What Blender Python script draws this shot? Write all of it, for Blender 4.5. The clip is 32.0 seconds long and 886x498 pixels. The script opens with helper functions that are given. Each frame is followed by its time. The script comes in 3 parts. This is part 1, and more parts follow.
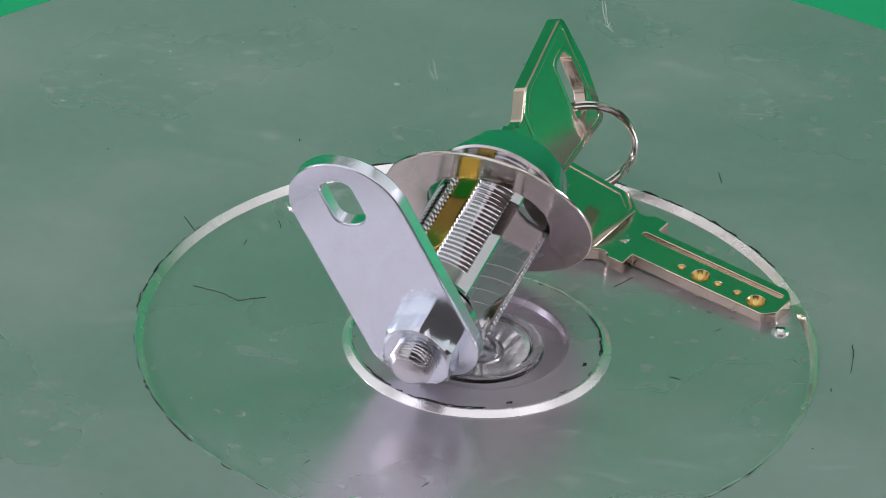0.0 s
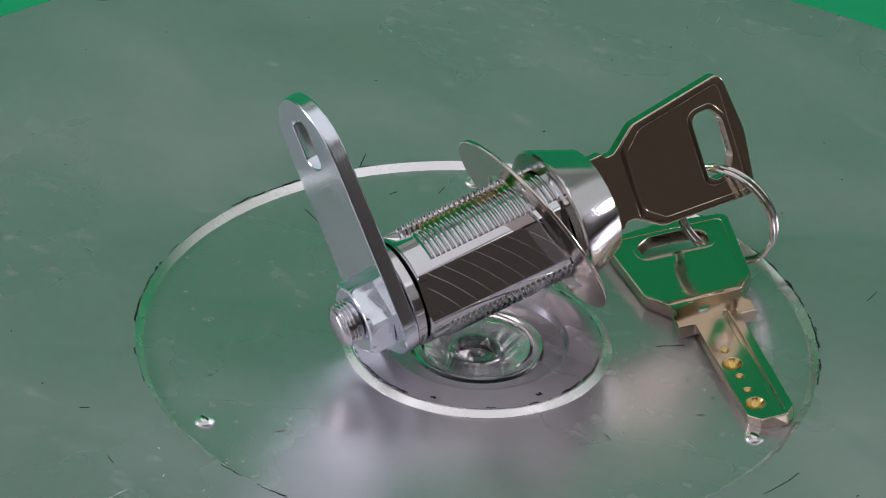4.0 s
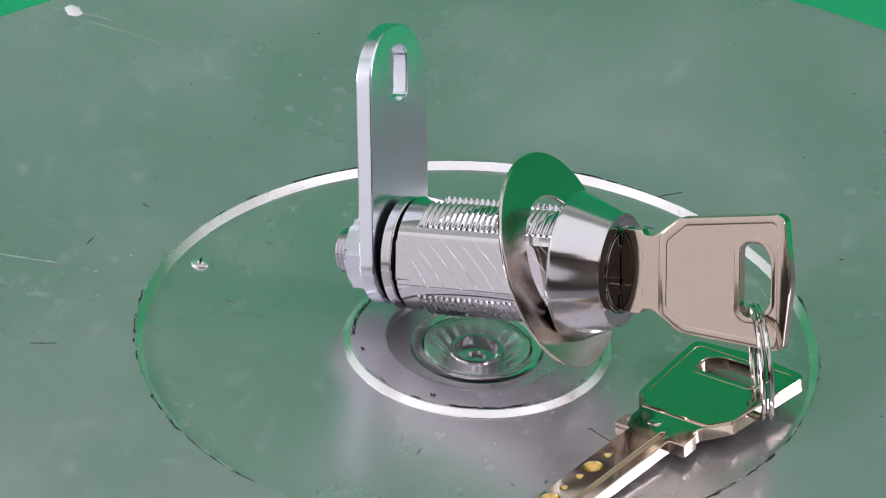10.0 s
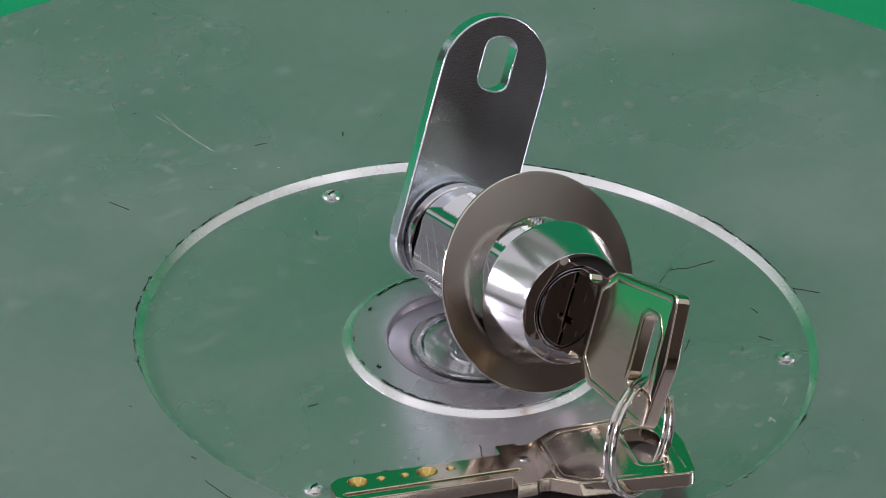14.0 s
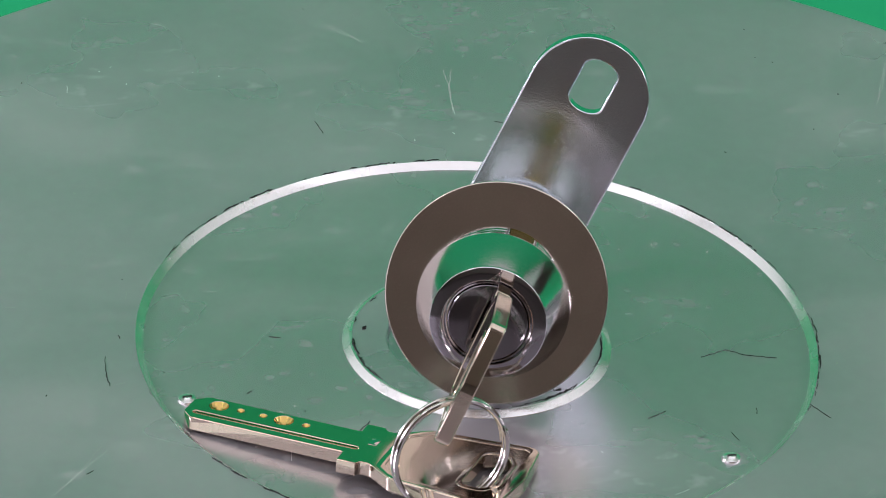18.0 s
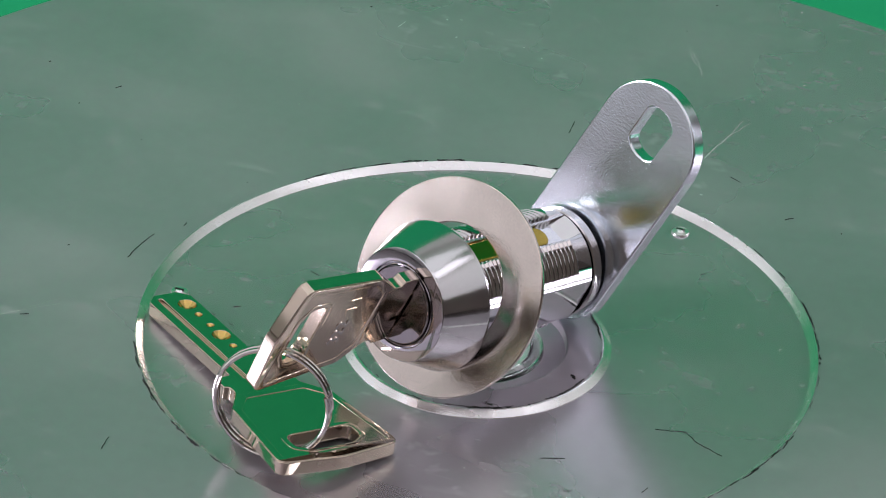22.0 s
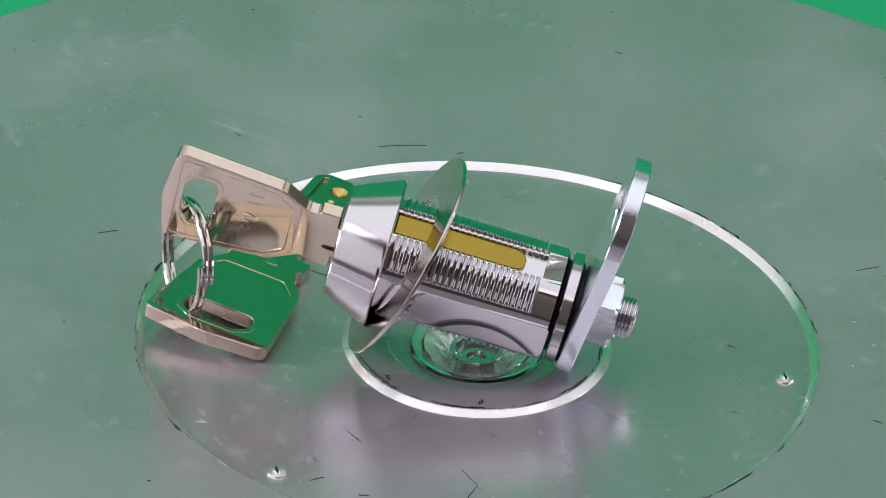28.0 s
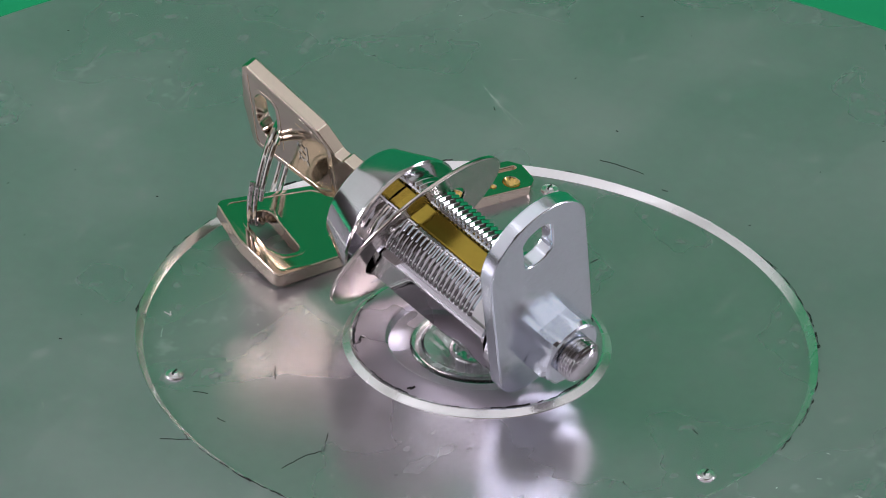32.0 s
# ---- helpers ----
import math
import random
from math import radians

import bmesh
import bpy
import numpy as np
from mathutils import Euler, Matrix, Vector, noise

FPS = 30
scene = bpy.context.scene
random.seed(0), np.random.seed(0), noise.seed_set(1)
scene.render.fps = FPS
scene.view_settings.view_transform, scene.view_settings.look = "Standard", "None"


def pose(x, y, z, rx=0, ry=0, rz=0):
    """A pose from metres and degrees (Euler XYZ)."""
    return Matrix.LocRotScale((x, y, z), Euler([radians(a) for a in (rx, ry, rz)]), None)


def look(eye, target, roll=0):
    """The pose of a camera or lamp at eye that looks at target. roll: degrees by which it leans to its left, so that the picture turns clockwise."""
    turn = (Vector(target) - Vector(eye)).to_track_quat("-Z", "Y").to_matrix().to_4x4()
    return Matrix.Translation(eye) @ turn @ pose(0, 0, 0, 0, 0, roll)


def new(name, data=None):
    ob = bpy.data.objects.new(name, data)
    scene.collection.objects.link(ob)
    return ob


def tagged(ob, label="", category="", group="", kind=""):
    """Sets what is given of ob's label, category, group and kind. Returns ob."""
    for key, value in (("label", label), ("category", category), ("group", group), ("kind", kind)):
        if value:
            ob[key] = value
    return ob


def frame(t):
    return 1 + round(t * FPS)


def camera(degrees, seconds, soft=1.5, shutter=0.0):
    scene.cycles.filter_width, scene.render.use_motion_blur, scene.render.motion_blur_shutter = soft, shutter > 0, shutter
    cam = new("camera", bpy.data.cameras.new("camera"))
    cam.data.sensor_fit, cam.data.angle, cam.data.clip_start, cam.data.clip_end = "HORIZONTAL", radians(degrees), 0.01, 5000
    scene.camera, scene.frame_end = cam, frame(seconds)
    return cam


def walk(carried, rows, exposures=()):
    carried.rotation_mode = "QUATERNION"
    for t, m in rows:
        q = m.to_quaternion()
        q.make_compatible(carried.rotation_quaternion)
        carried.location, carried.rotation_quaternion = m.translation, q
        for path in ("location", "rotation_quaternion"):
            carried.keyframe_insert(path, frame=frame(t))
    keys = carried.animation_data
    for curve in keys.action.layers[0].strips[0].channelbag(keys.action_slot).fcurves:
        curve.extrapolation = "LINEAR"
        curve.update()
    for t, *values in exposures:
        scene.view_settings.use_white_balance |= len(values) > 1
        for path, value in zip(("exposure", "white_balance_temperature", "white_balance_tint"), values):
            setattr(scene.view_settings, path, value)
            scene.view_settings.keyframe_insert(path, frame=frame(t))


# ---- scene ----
cam = camera(10.38, 32.0, soft=1.0)
MM = 0.001
R0 = 0.055                       # radius of the turntable's centre plate
EL, DIST = radians(33.135), 14.358 * R0


def camera_pose():
    """The camera on its tripod, turned a little to one side and leaning."""
    eye = Vector((0, -DIST * math.cos(EL), DIST * math.sin(EL)))
    az, tilt = radians(-0.5475), -EL + radians(1.0617)
    way = Vector((math.sin(az) * math.cos(tilt), math.cos(az) * math.cos(tilt), math.sin(tilt)))
    return look(eye, eye + way, 3.077)


EXPOSURES = [(0, -0.46, 6450, 24.7), (1, -0.71, 6450, 23.4), (2, -0.87, 6450, 21.7), (3, -1.04, 6450, 20.7), (4, -0.79, 6450, 22.3), (6, -0.35, 6450, 25.3), (7, -0.29, 6450, 25.3), (8, -0.29, 6450, 25.3), (9, -0.24, 6450, 25.3), (10, -0.34, 6450, 25.3), (11, -0.59, 6450, 23.7), (12, -1.04, 6450, 20.7), (13, -1.27, 6450, 18.7), (14, -0.74, 6450, 22.0), (15, -0.49, 6450, 24.4), (17, -0.34, 6450, 25.3), (19, -0.27, 6450, 25.3), (20, -0.48, 6450, 24.7), (21, -0.5, 6450, 25.0), (22, -0.54, 6450, 24.1), (23, -1.29, 6450, 19.3), (24, -1.27, 6450, 19.6), (25, -0.64, 6450, 23.4), (27, -0.14, 6450, 25.3), (28, -0.26, 6450, 25.3), (29, -0.36, 6450, 25.3), (30, -0.49, 6450, 24.9), (31, -0.65, 6450, 22.7), (32, -0.74, 6450, 23.4)]
walk(cam, [(0, camera_pose()), (32, camera_pose())], EXPOSURES)


# ---- world and lights ----
world = bpy.data.worlds.new("world")
scene.world = world
world.use_nodes = True
world.node_tree.nodes["Background"].inputs[0].default_value = (0.9, 0.85, 0.8, 1)
world.node_tree.nodes["Background"].inputs[1].default_value = 0.02


def area(name, eye, target, sx, sy, watts, colour):
    data = bpy.data.lights.new(name, "AREA")
    data.shape, data.size, data.size_y = "RECTANGLE", sx, sy
    data.energy, data.color = watts, colour
    ob = new(name, data)
    ob.matrix_world = look(eye, target)
    return ob


def panel(name, eye, target, sx, sy, radiance, colour):
    """A lit sheet of cloth: an even lamp of that radiance."""
    return area(name, eye, target, sx, sy, radiance * math.pi * sx * sy, colour)


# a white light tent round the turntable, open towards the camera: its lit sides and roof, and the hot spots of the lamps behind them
# the left side runs on past the tent's front, added to brighten reflections
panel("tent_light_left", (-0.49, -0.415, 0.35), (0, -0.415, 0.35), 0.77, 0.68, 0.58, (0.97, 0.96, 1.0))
# unseen fill panel, added forward of the tent for washer and key reflections
panel("fill_left_front", (-0.49, -1.245, 0.465), (0, -1.245, 0.465), 0.89, 0.45, 0.66, (0.97, 0.96, 1.0))
panel("tent_light_left_back", (-0.49, 0.25, 0.375), (0, 0.25, 0.375), 0.36, 0.49, 0.58, (0.97, 0.96, 1.0))
panel("tent_light_right", (0.49, -0.02, 0.43), (0, -0.02, 0.43), 0.72, 0.37, 0.30, (0.97, 0.96, 1.0))
panel("tent_light_top", (0.0, -0.12, 0.74), (0, -0.119, 0), 0.72, 0.85, 0.86, (0.96, 0.97, 1.0))
panel("strip_light_left", (-0.43, -0.16, 0.72), (-0.10, -0.16, 0), 0.60, 0.10, 2.0, (0.96, 0.97, 1.0))
panel("strip_light_right", (0.43, -0.16, 0.72), (0.10, -0.16, 0), 0.60, 0.10, 2.0, (0.96, 0.97, 1.0))
panel("lamp_left", (-0.47, -0.035, 0.16), (0, -0.02, 0.03), 0.08, 0.09, 66.0, (0.94, 0.96, 1.0))
panel("lamp_right", (0.47, 0.028, 0.15), (0, 0.0, 0.03), 0.08, 0.09, 48.0, (0.94, 0.96, 1.0))
# unseen fill, added to lift the dark room in the metal's reflections
panel("room_fill", (0, -1.15, 1.68), (0, -1.149, 0), 0.9, 0.9, 1.6, (1.0, 0.94, 0.88))


# ---- materials ----
def material(name, colour, rough=0.5, metal=0.0, vary=0.08, grain=0.0, scale=400.0, bump=0.0, stretch=(1, 1, 1), coat=0.0):
    """A surface with two scales of variation in tone and gloss and a fine relief."""
    m = bpy.data.materials.new(name)
    m.use_nodes = True
    nt = m.node_tree
    n, l = nt.nodes, nt.links
    b = n["Principled BSDF"]
    b.inputs["Metallic"].default_value = metal
    b.inputs["Coat Weight"].default_value = coat
    tc = n.new("ShaderNodeTexCoord")
    mp = n.new("ShaderNodeMapping")
    mp.inputs["Scale"].default_value = stretch
    l.new(tc.outputs["Object"], mp.inputs["Vector"])
    big, small = n.new("ShaderNodeTexNoise"), n.new("ShaderNodeTexNoise")
    big.inputs["Scale"].default_value, small.inputs["Scale"].default_value = scale * 0.15, scale * 3
    big.inputs["Detail"].default_value, small.inputs["Detail"].default_value = 4, 3
    for t in (big, small):
        l.new(mp.outputs["Vector"], t.inputs["Vector"])
    add = n.new("ShaderNodeMath")
    add.operation = "ADD"
    l.new(big.outputs["Fac"], add.inputs[0])
    l.new(small.outputs["Fac"], add.inputs[1])
    ramp = n.new("ShaderNodeMapRange")
    ramp.inputs["From Min"].default_value, ramp.inputs["From Max"].default_value = 0.6, 1.4
    ramp.inputs["To Min"].default_value, ramp.inputs["To Max"].default_value = 1 - vary, 1 + vary
    l.new(add.outputs[0], ramp.inputs["Value"])
    mix = n.new("ShaderNodeVectorMath")
    mix.operation = "SCALE"
    mix.inputs[0].default_value = colour
    l.new(ramp.outputs[0], mix.inputs["Scale"])
    l.new(mix.outputs[0], b.inputs["Base Color"])
    rr = n.new("ShaderNodeMapRange")
    rr.inputs["From Min"].default_value, rr.inputs["From Max"].default_value = 0.3, 0.7
    rr.inputs["To Min"].default_value, rr.inputs["To Max"].default_value = max(0.0, rough - grain), rough + grain
    l.new(big.outputs["Fac"], rr.inputs["Value"])
    l.new(rr.outputs[0], b.inputs["Roughness"])
    if bump:
        bp = n.new("ShaderNodeBump")
        bp.inputs["Strength"].default_value, bp.inputs["Distance"].default_value = bump, 0.0002
        l.new(small.outputs["Fac"], bp.inputs["Height"])
        l.new(bp.outputs[0], b.inputs["Normal"])
    return m


CHROME = material("chrome", (0.72, 0.71, 0.73), 0.05, 1.0, 0.03, 0.03, 500)
# chrome darkened in its colour, standing in for the dark room it reflects
DIMMED_CHROME = material("dimmed_chrome", (0.50, 0.48, 0.52), 0.06, 1.0, 0.05, 0.04, 500)
PLUG = material("black_chrome", (0.26, 0.24, 0.26), 0.07, 1.0, 0.05, 0.03, 500)
SOFT_CHROME = material("soft_chrome", (0.72, 0.71, 0.73), 0.13, 1.0, 0.04, 0.04, 700, 0.04)
GILT = material("gilt_pit", (0.72, 0.50, 0.16), 0.20, 1.0, 0.08, 0.05, 500)
ZINC = material("blue_zinc", (0.84, 0.90, 0.97), 0.19, 1.0, 0.06, 0.05, 500, 0.05)
NICKEL = material("nickel", (0.70, 0.60, 0.49), 0.10, 1.0, 0.04, 0.04, 500)
SATIN = material("satin_nickel", (0.70, 0.63, 0.58), 0.10, 1.0, 0.08, 0.03, 1100, 0.03)
BRASS = material("brass", (0.41, 0.29, 0.05), 0.22, 1.0, 0.08, 0.05, 500)
STEEL = material("ring_steel", (0.72, 0.69, 0.66), 0.10, 1.0, 0.05, 0.04, 800)
# near-black that puts the shade of gaps, slots and recesses into colour
BLACK = material("recess_black", (0.012, 0.012, 0.014), 0.4, 0.0, 0.2, 0.1, 800)
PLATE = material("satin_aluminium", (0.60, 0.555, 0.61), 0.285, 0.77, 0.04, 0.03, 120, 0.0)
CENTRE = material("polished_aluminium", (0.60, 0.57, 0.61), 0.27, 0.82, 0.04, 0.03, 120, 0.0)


def worn_plate(m):
    """Adds soft pale smudges and rubbed streaks, where the metal is dull."""
    nt = m.node_tree
    n, l = nt.nodes, nt.links
    b = n["Principled BSDF"]
    tc = n.new("ShaderNodeTexCoord")
    total = None
    for turn_z, sx, sy, lo, hi, amount in ((25, 90, 210, 0.60, 0.86, 0.26), (-50, 70, 420, 0.64, 0.86, 0.20), (80, 110, 260, 0.60, 0.86, 0.24), (0, 230, 250, 0.58, 0.80, 0.32), (15, 26, 32, 0.42, 0.78, 0.28), (60, 9, 12, 0.40, 0.70, 0.16)):
        mp = n.new("ShaderNodeMapping")
        mp.inputs["Rotation"].default_value = (0, 0, radians(turn_z))
        mp.inputs["Scale"].default_value = (sx, sy, 1)
        mp.inputs["Location"].default_value = (sx * 0.37, sy * 0.11, turn_z)
        l.new(tc.outputs["Object"], mp.inputs["Vector"])
        t = n.new("ShaderNodeTexNoise")
        t.inputs["Scale"].default_value, t.inputs["Detail"].default_value, t.inputs["Roughness"].default_value = 1.0, 2, 0.45
        l.new(mp.outputs["Vector"], t.inputs["Vector"])
        r = n.new("ShaderNodeMapRange")
        r.interpolation_type = "SMOOTHSTEP"
        r.inputs["From Min"].default_value, r.inputs["From Max"].default_value, r.inputs["To Max"].default_value = lo, hi, amount
        l.new(t.outputs["Fac"], r.inputs["Value"])
        if total is None:
            total = r.outputs[0]
        else:
            mx = n.new("ShaderNodeMath")
            mx.operation, mx.use_clamp = "ADD", True
            l.new(total, mx.inputs[0])
            l.new(r.outputs[0], mx.inputs[1])
            total = mx.outputs[0]
    base = b.inputs["Base Color"].links[0].from_socket
    mix = n.new("ShaderNodeMix")
    mix.data_type = "RGBA"
    mix.inputs["B"].default_value = (0.56, 0.57, 0.56, 1)
    l.new(total, mix.inputs["Factor"])
    l.new(base, mix.inputs["A"])
    l.new(mix.outputs["Result"], b.inputs["Base Color"])
    full = b.inputs["Metallic"].default_value
    dull = n.new("ShaderNodeMapRange")
    dull.inputs["To Min"].default_value, dull.inputs["To Max"].default_value = full, full * 0.4
    l.new(total, dull.inputs["Value"])
    l.new(dull.outputs[0], b.inputs["Metallic"])
    return m


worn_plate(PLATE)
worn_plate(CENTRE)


def grained(m, scale, depth, strength):
    """A fine frosted relief, which sparkles where a lamp grazes it."""
    n, l = m.node_tree.nodes, m.node_tree.links
    t = n.new("ShaderNodeTexNoise")
    t.inputs["Scale"].default_value, t.inputs["Detail"].default_value = scale, 2
    l.new(n.new("ShaderNodeTexCoord").outputs["Object"], t.inputs["Vector"])
    bp = n.new("ShaderNodeBump")
    bp.inputs["Strength"].default_value, bp.inputs["Distance"].default_value = strength, depth
    l.new(t.outputs["Fac"], bp.inputs["Height"])
    l.new(bp.outputs[0], n["Principled BSDF"].inputs["Normal"])


grained(SATIN, 5200, 0.00005, 0.31)
grained(ZINC, 2600, 0.00006, 0.28)
EDGE = material("turned_edge", (0.95, 0.94, 0.94), 0.24, 0.92, 0.10, 0.08, 900, 0.1)
WHITE = material("white_paint", (0.88, 0.88, 0.86), 0.5, 0.0, 0.05, 0.05, 900)
PALE = material("bare_scratch", (0.62, 0.63, 0.61), 0.45, 0.3, 0.1, 0.1, 900)
FIBRE = material("dark_fibre", (0.02, 0.022, 0.02), 0.8, 0.0, 0.3, 0.1, 900)
GREEN = material("green_sheet", (0.004, 0.43, 0.175), 0.7, 0.0, 0.05, 0.05, 30, 0.05)
GREEN.node_tree.nodes["Principled BSDF"].inputs["Specular IOR Level"].default_value = 0.1
WALL = material("beige_wall", (0.66, 0.60, 0.54), 0.8, 0.0, 0.08, 0.05, 10, 0.1)
FABRIC = material("white_fabric", (0.80, 0.78, 0.75), 0.9, 0.0, 0.05, 0.05, 60, 0.1)
TABLE = material("dark_table", (0.045, 0.040, 0.036), 0.5, 0.0, 0.2, 0.1, 20, 0.1)
DARK_WALL = material("brown_wall", (0.42, 0.37, 0.32), 0.8, 0.0, 0.08, 0.05, 10, 0.1)
GLASS = bpy.data.materials.new("clear_plastic")
GLASS.use_nodes = True
g = GLASS.node_tree.nodes["Principled BSDF"]
g.inputs["Base Color"].default_value = (0.95, 0.97, 0.97, 1)
g.inputs["Roughness"].default_value = 0.03
g.inputs["Transmission Weight"].default_value = 1.0
g.inputs["IOR"].default_value = 1.46


# ---- building helpers ----
def mesh_ob(name, bm, mat, parent=None, label="", smooth=True, angle=35):
    me = bpy.data.meshes.new(name)
    bmesh.ops.recalc_face_normals(bm, faces=bm.faces)
    if smooth:
        for f in bm.faces:
            f.smooth = True
        lim = radians(angle)
        for e in bm.edges:
            if len(e.link_faces) == 2 and e.calc_face_angle(0) > lim:
                e.smooth = False
    bm.to_mesh(me)
    bm.free()
    me.materials.append(mat)
    ob = new(name, me)
    if parent is not None:
        ob.parent = parent
    if label:
        ob["label"] = label
    return ob


def part(name, bm, mat, parent, label="", smooth=True, angle=35):
    """One mesh object under a thing or a part."""
    return mesh_ob(name, bm, mat, parent, label, smooth, angle)


def lathe(profile, seg=96, axis="Z", close=False, shape=None):
    """Turns (radius, height) pairs about an axis. Millimetres. shape moves single points."""
    bm = bmesh.new()
    rings = []
    for r, h in profile:
        if r < 1e-6:
            p = (0, 0, h) if axis == "Z" else (0, h, 0)
            rings.append([bm.verts.new(Vector(p) * MM)])
            continue
        ring = []
        for i in range(seg):
            a = 2 * math.pi * i / seg
            x, y = r * math.cos(a), r * math.sin(a)
            if shape:
                x, y = shape(x, y, h)
            p = (x, y, h) if axis == "Z" else (x, h, y)
            ring.append(bm.verts.new(Vector(p) * MM))
        rings.append(ring)
    pairs = list(zip(rings, rings[1:])) + ([(rings[-1], rings[0])] if close else [])
    for a, b in pairs:
        if len(a) == 1 and len(b) == 1:
            continue
        for i in range(seg):
            j = (i + 1) % seg
            if len(a) == 1:
                bm.faces.new((a[0], b[i], b[j]))
            elif len(b) == 1:
                bm.faces.new((a[i], a[j], b[0]))
            else:
                bm.faces.new((a[i], a[j], b[j], b[i]))
    return bm


def plate_bm(loops, thick, bevel=0.15):
    """A flat plate in the xy plane from closed outlines in millimetres (the first outside, the others holes), centred on z = 0."""
    cu = bpy.data.curves.new("outline", "CURVE")
    cu.dimensions, cu.fill_mode = "2D", "BOTH"
    cu.extrude, cu.bevel_depth, cu.bevel_resolution, cu.offset = (thick / 2 - bevel) * MM, bevel * MM, 2, -bevel * MM
    for pts in loops:
        sp = cu.splines.new("POLY")
        sp.points.add(len(pts) - 1)
        for q, (x, y) in zip(sp.points, pts):
            q.co = (x * MM, y * MM, 0, 1)
        sp.use_cyclic_u = True
    ob = bpy.data.objects.new("outline", cu)
    scene.collection.objects.link(ob)
    me = bpy.data.meshes.new_from_object(ob.evaluated_get(bpy.context.evaluated_depsgraph_get()))
    bpy.data.objects.remove(ob)
    bpy.data.curves.remove(cu)
    bm = bmesh.new()
    bm.from_mesh(me)
    bpy.data.meshes.remove(me)
    bmesh.ops.remove_doubles(bm, verts=bm.verts, dist=1e-6)
    return bm


def rounded(corners, n=6):
    """A closed outline from (x, y, corner radius)."""
    out = []
    k = len(corners)
    for i, (x, y, r) in enumerate(corners):
        p = Vector((x, y))
        a = (Vector(corners[i - 1][:2]) - p).normalized()
        b = (Vector(corners[(i + 1) % k][:2]) - p).normalized()
        if r <= 0:
            out.append((x, y))
            continue
        half = a.angle(b) / 2
        d = r / math.tan(half)
        c = p + (a + b).normalized() * (r / math.sin(half))
        s, e = p + a * d - c, p + b * d - c
        turn = s.angle_signed(e)
        for j in range(n + 1):
            t = -turn * j / n
            out.append((c.x + s.x * math.cos(t) - s.y * math.sin(t), c.y + s.x * math.sin(t) + s.y * math.cos(t)))
    return out


def circle(x, y, r, n=24):
    return [(x + r * math.cos(2 * math.pi * i / n), y + r * math.sin(2 * math.pi * i / n)) for i in range(n)]


def slot(x, y, length, width, n=8, along="x"):
    """A rounded slot about (x, y)."""
    h, r, out = (length - width) / 2, width / 2, []
    for s, a0 in ((1, -90), (-1, 90)):
        for i in range(n + 1):
            a = radians(a0 + 180 * i / n)
            p = (s * h + r * math.cos(a), r * math.sin(a))
            out.append((x + p[0], y + p[1]) if along == "x" else (x - p[1], y + p[0]))
    return out


def box_bm(x0, x1, y0, y1, z0, z1, bevel=0.0):
    """A box in millimetres."""
    bm = bmesh.new()
    bmesh.ops.create_cube(bm, size=1)
    for v in bm.verts:
        v.co = Vector((x0 + (v.co.x + 0.5) * (x1 - x0), y0 + (v.co.y + 0.5) * (y1 - y0), z0 + (v.co.z + 0.5) * (z1 - z0))) * MM
    if bevel:
        bmesh.ops.bevel(bm, geom=list(bm.edges), offset=bevel * MM, segments=2, profile=0.5, affect="EDGES")
    return bm


def moved(bm, m):
    bmesh.ops.transform(bm, matrix=m, verts=bm.verts)
    return bm


def empty(name):
    ob = new(name)
    ob.empty_display_size = 0.01
    return ob


# ---- the place: green sheet, room ----
def green_backdrop():
    """A sheet that lies under the turntable and sweeps up behind it."""
    bm = bmesh.new()
    prof = [(0.03, -0.030), (0.1, -0.030), (0.13, -0.030), (0.16, -0.030), (0.20, -0.030)]
    yb, r, top = BACK_Y, 0.05, BACK_TOP
    for i in range(9):
        a = radians(90 * i / 8)
        prof.append((yb - r + r * math.sin(a), -0.030 + r - r * math.cos(a)))
    prof.append((yb, top))
    under = [(y + 0.002, z - 0.002) for y, z in prof]
    loop = prof + under[::-1]
    n = len(loop)

    def lift(x, y):
        return (0.11 if x > 0 else 0.04) * min(1.0, max(0.0, (abs(x) - 0.36) / 0.11)) ** 2 * min(1.0, max(0.0, (y - 0.1) / 0.08))
    rows = [[bm.verts.new((x, y, z + lift(x, y))) for y, z in loop] for x in (-0.47, -0.44, -0.41, -0.36, 0.36, 0.41, 0.44, 0.47)]
    for a, b in zip(rows, rows[1:]):
        for i in range(n):
            bm.faces.new((a[i], b[i], b[(i + 1) % n], a[(i + 1) % n]))
    k = len(prof)
    for r in (rows[0], rows[-1]):
        for i in range(k - 1):
            bm.faces.new((r[i], r[i + 1], r[n - 2 - i], r[n - 1 - i]))
    ob = mesh_ob("backdrop", bm, GREEN)
    return tagged(ob, "plain bright green sheet swept up behind the turntable and at its sides", "backdrop", kind="structure")


BACK_Y, BACK_TOP = 0.43, 0.50
green_backdrop()


def wall(name, x0, x1, y0, y1, z0, z1, label, category="wall", mat=WALL):
    return tagged(mesh_ob(name, box_bm(x0, x1, y0, y1, z0, z1), mat, smooth=False), label, category, kind="structure")


# the tent's sides and roof are single sheets of cloth
def sheet(name, corners, label, category):
    bm = bmesh.new()
    bm.faces.new([bm.verts.new(c) for c in corners])
    return tagged(mesh_ob(name, bm, FABRIC, smooth=False), label, category, kind="structure")


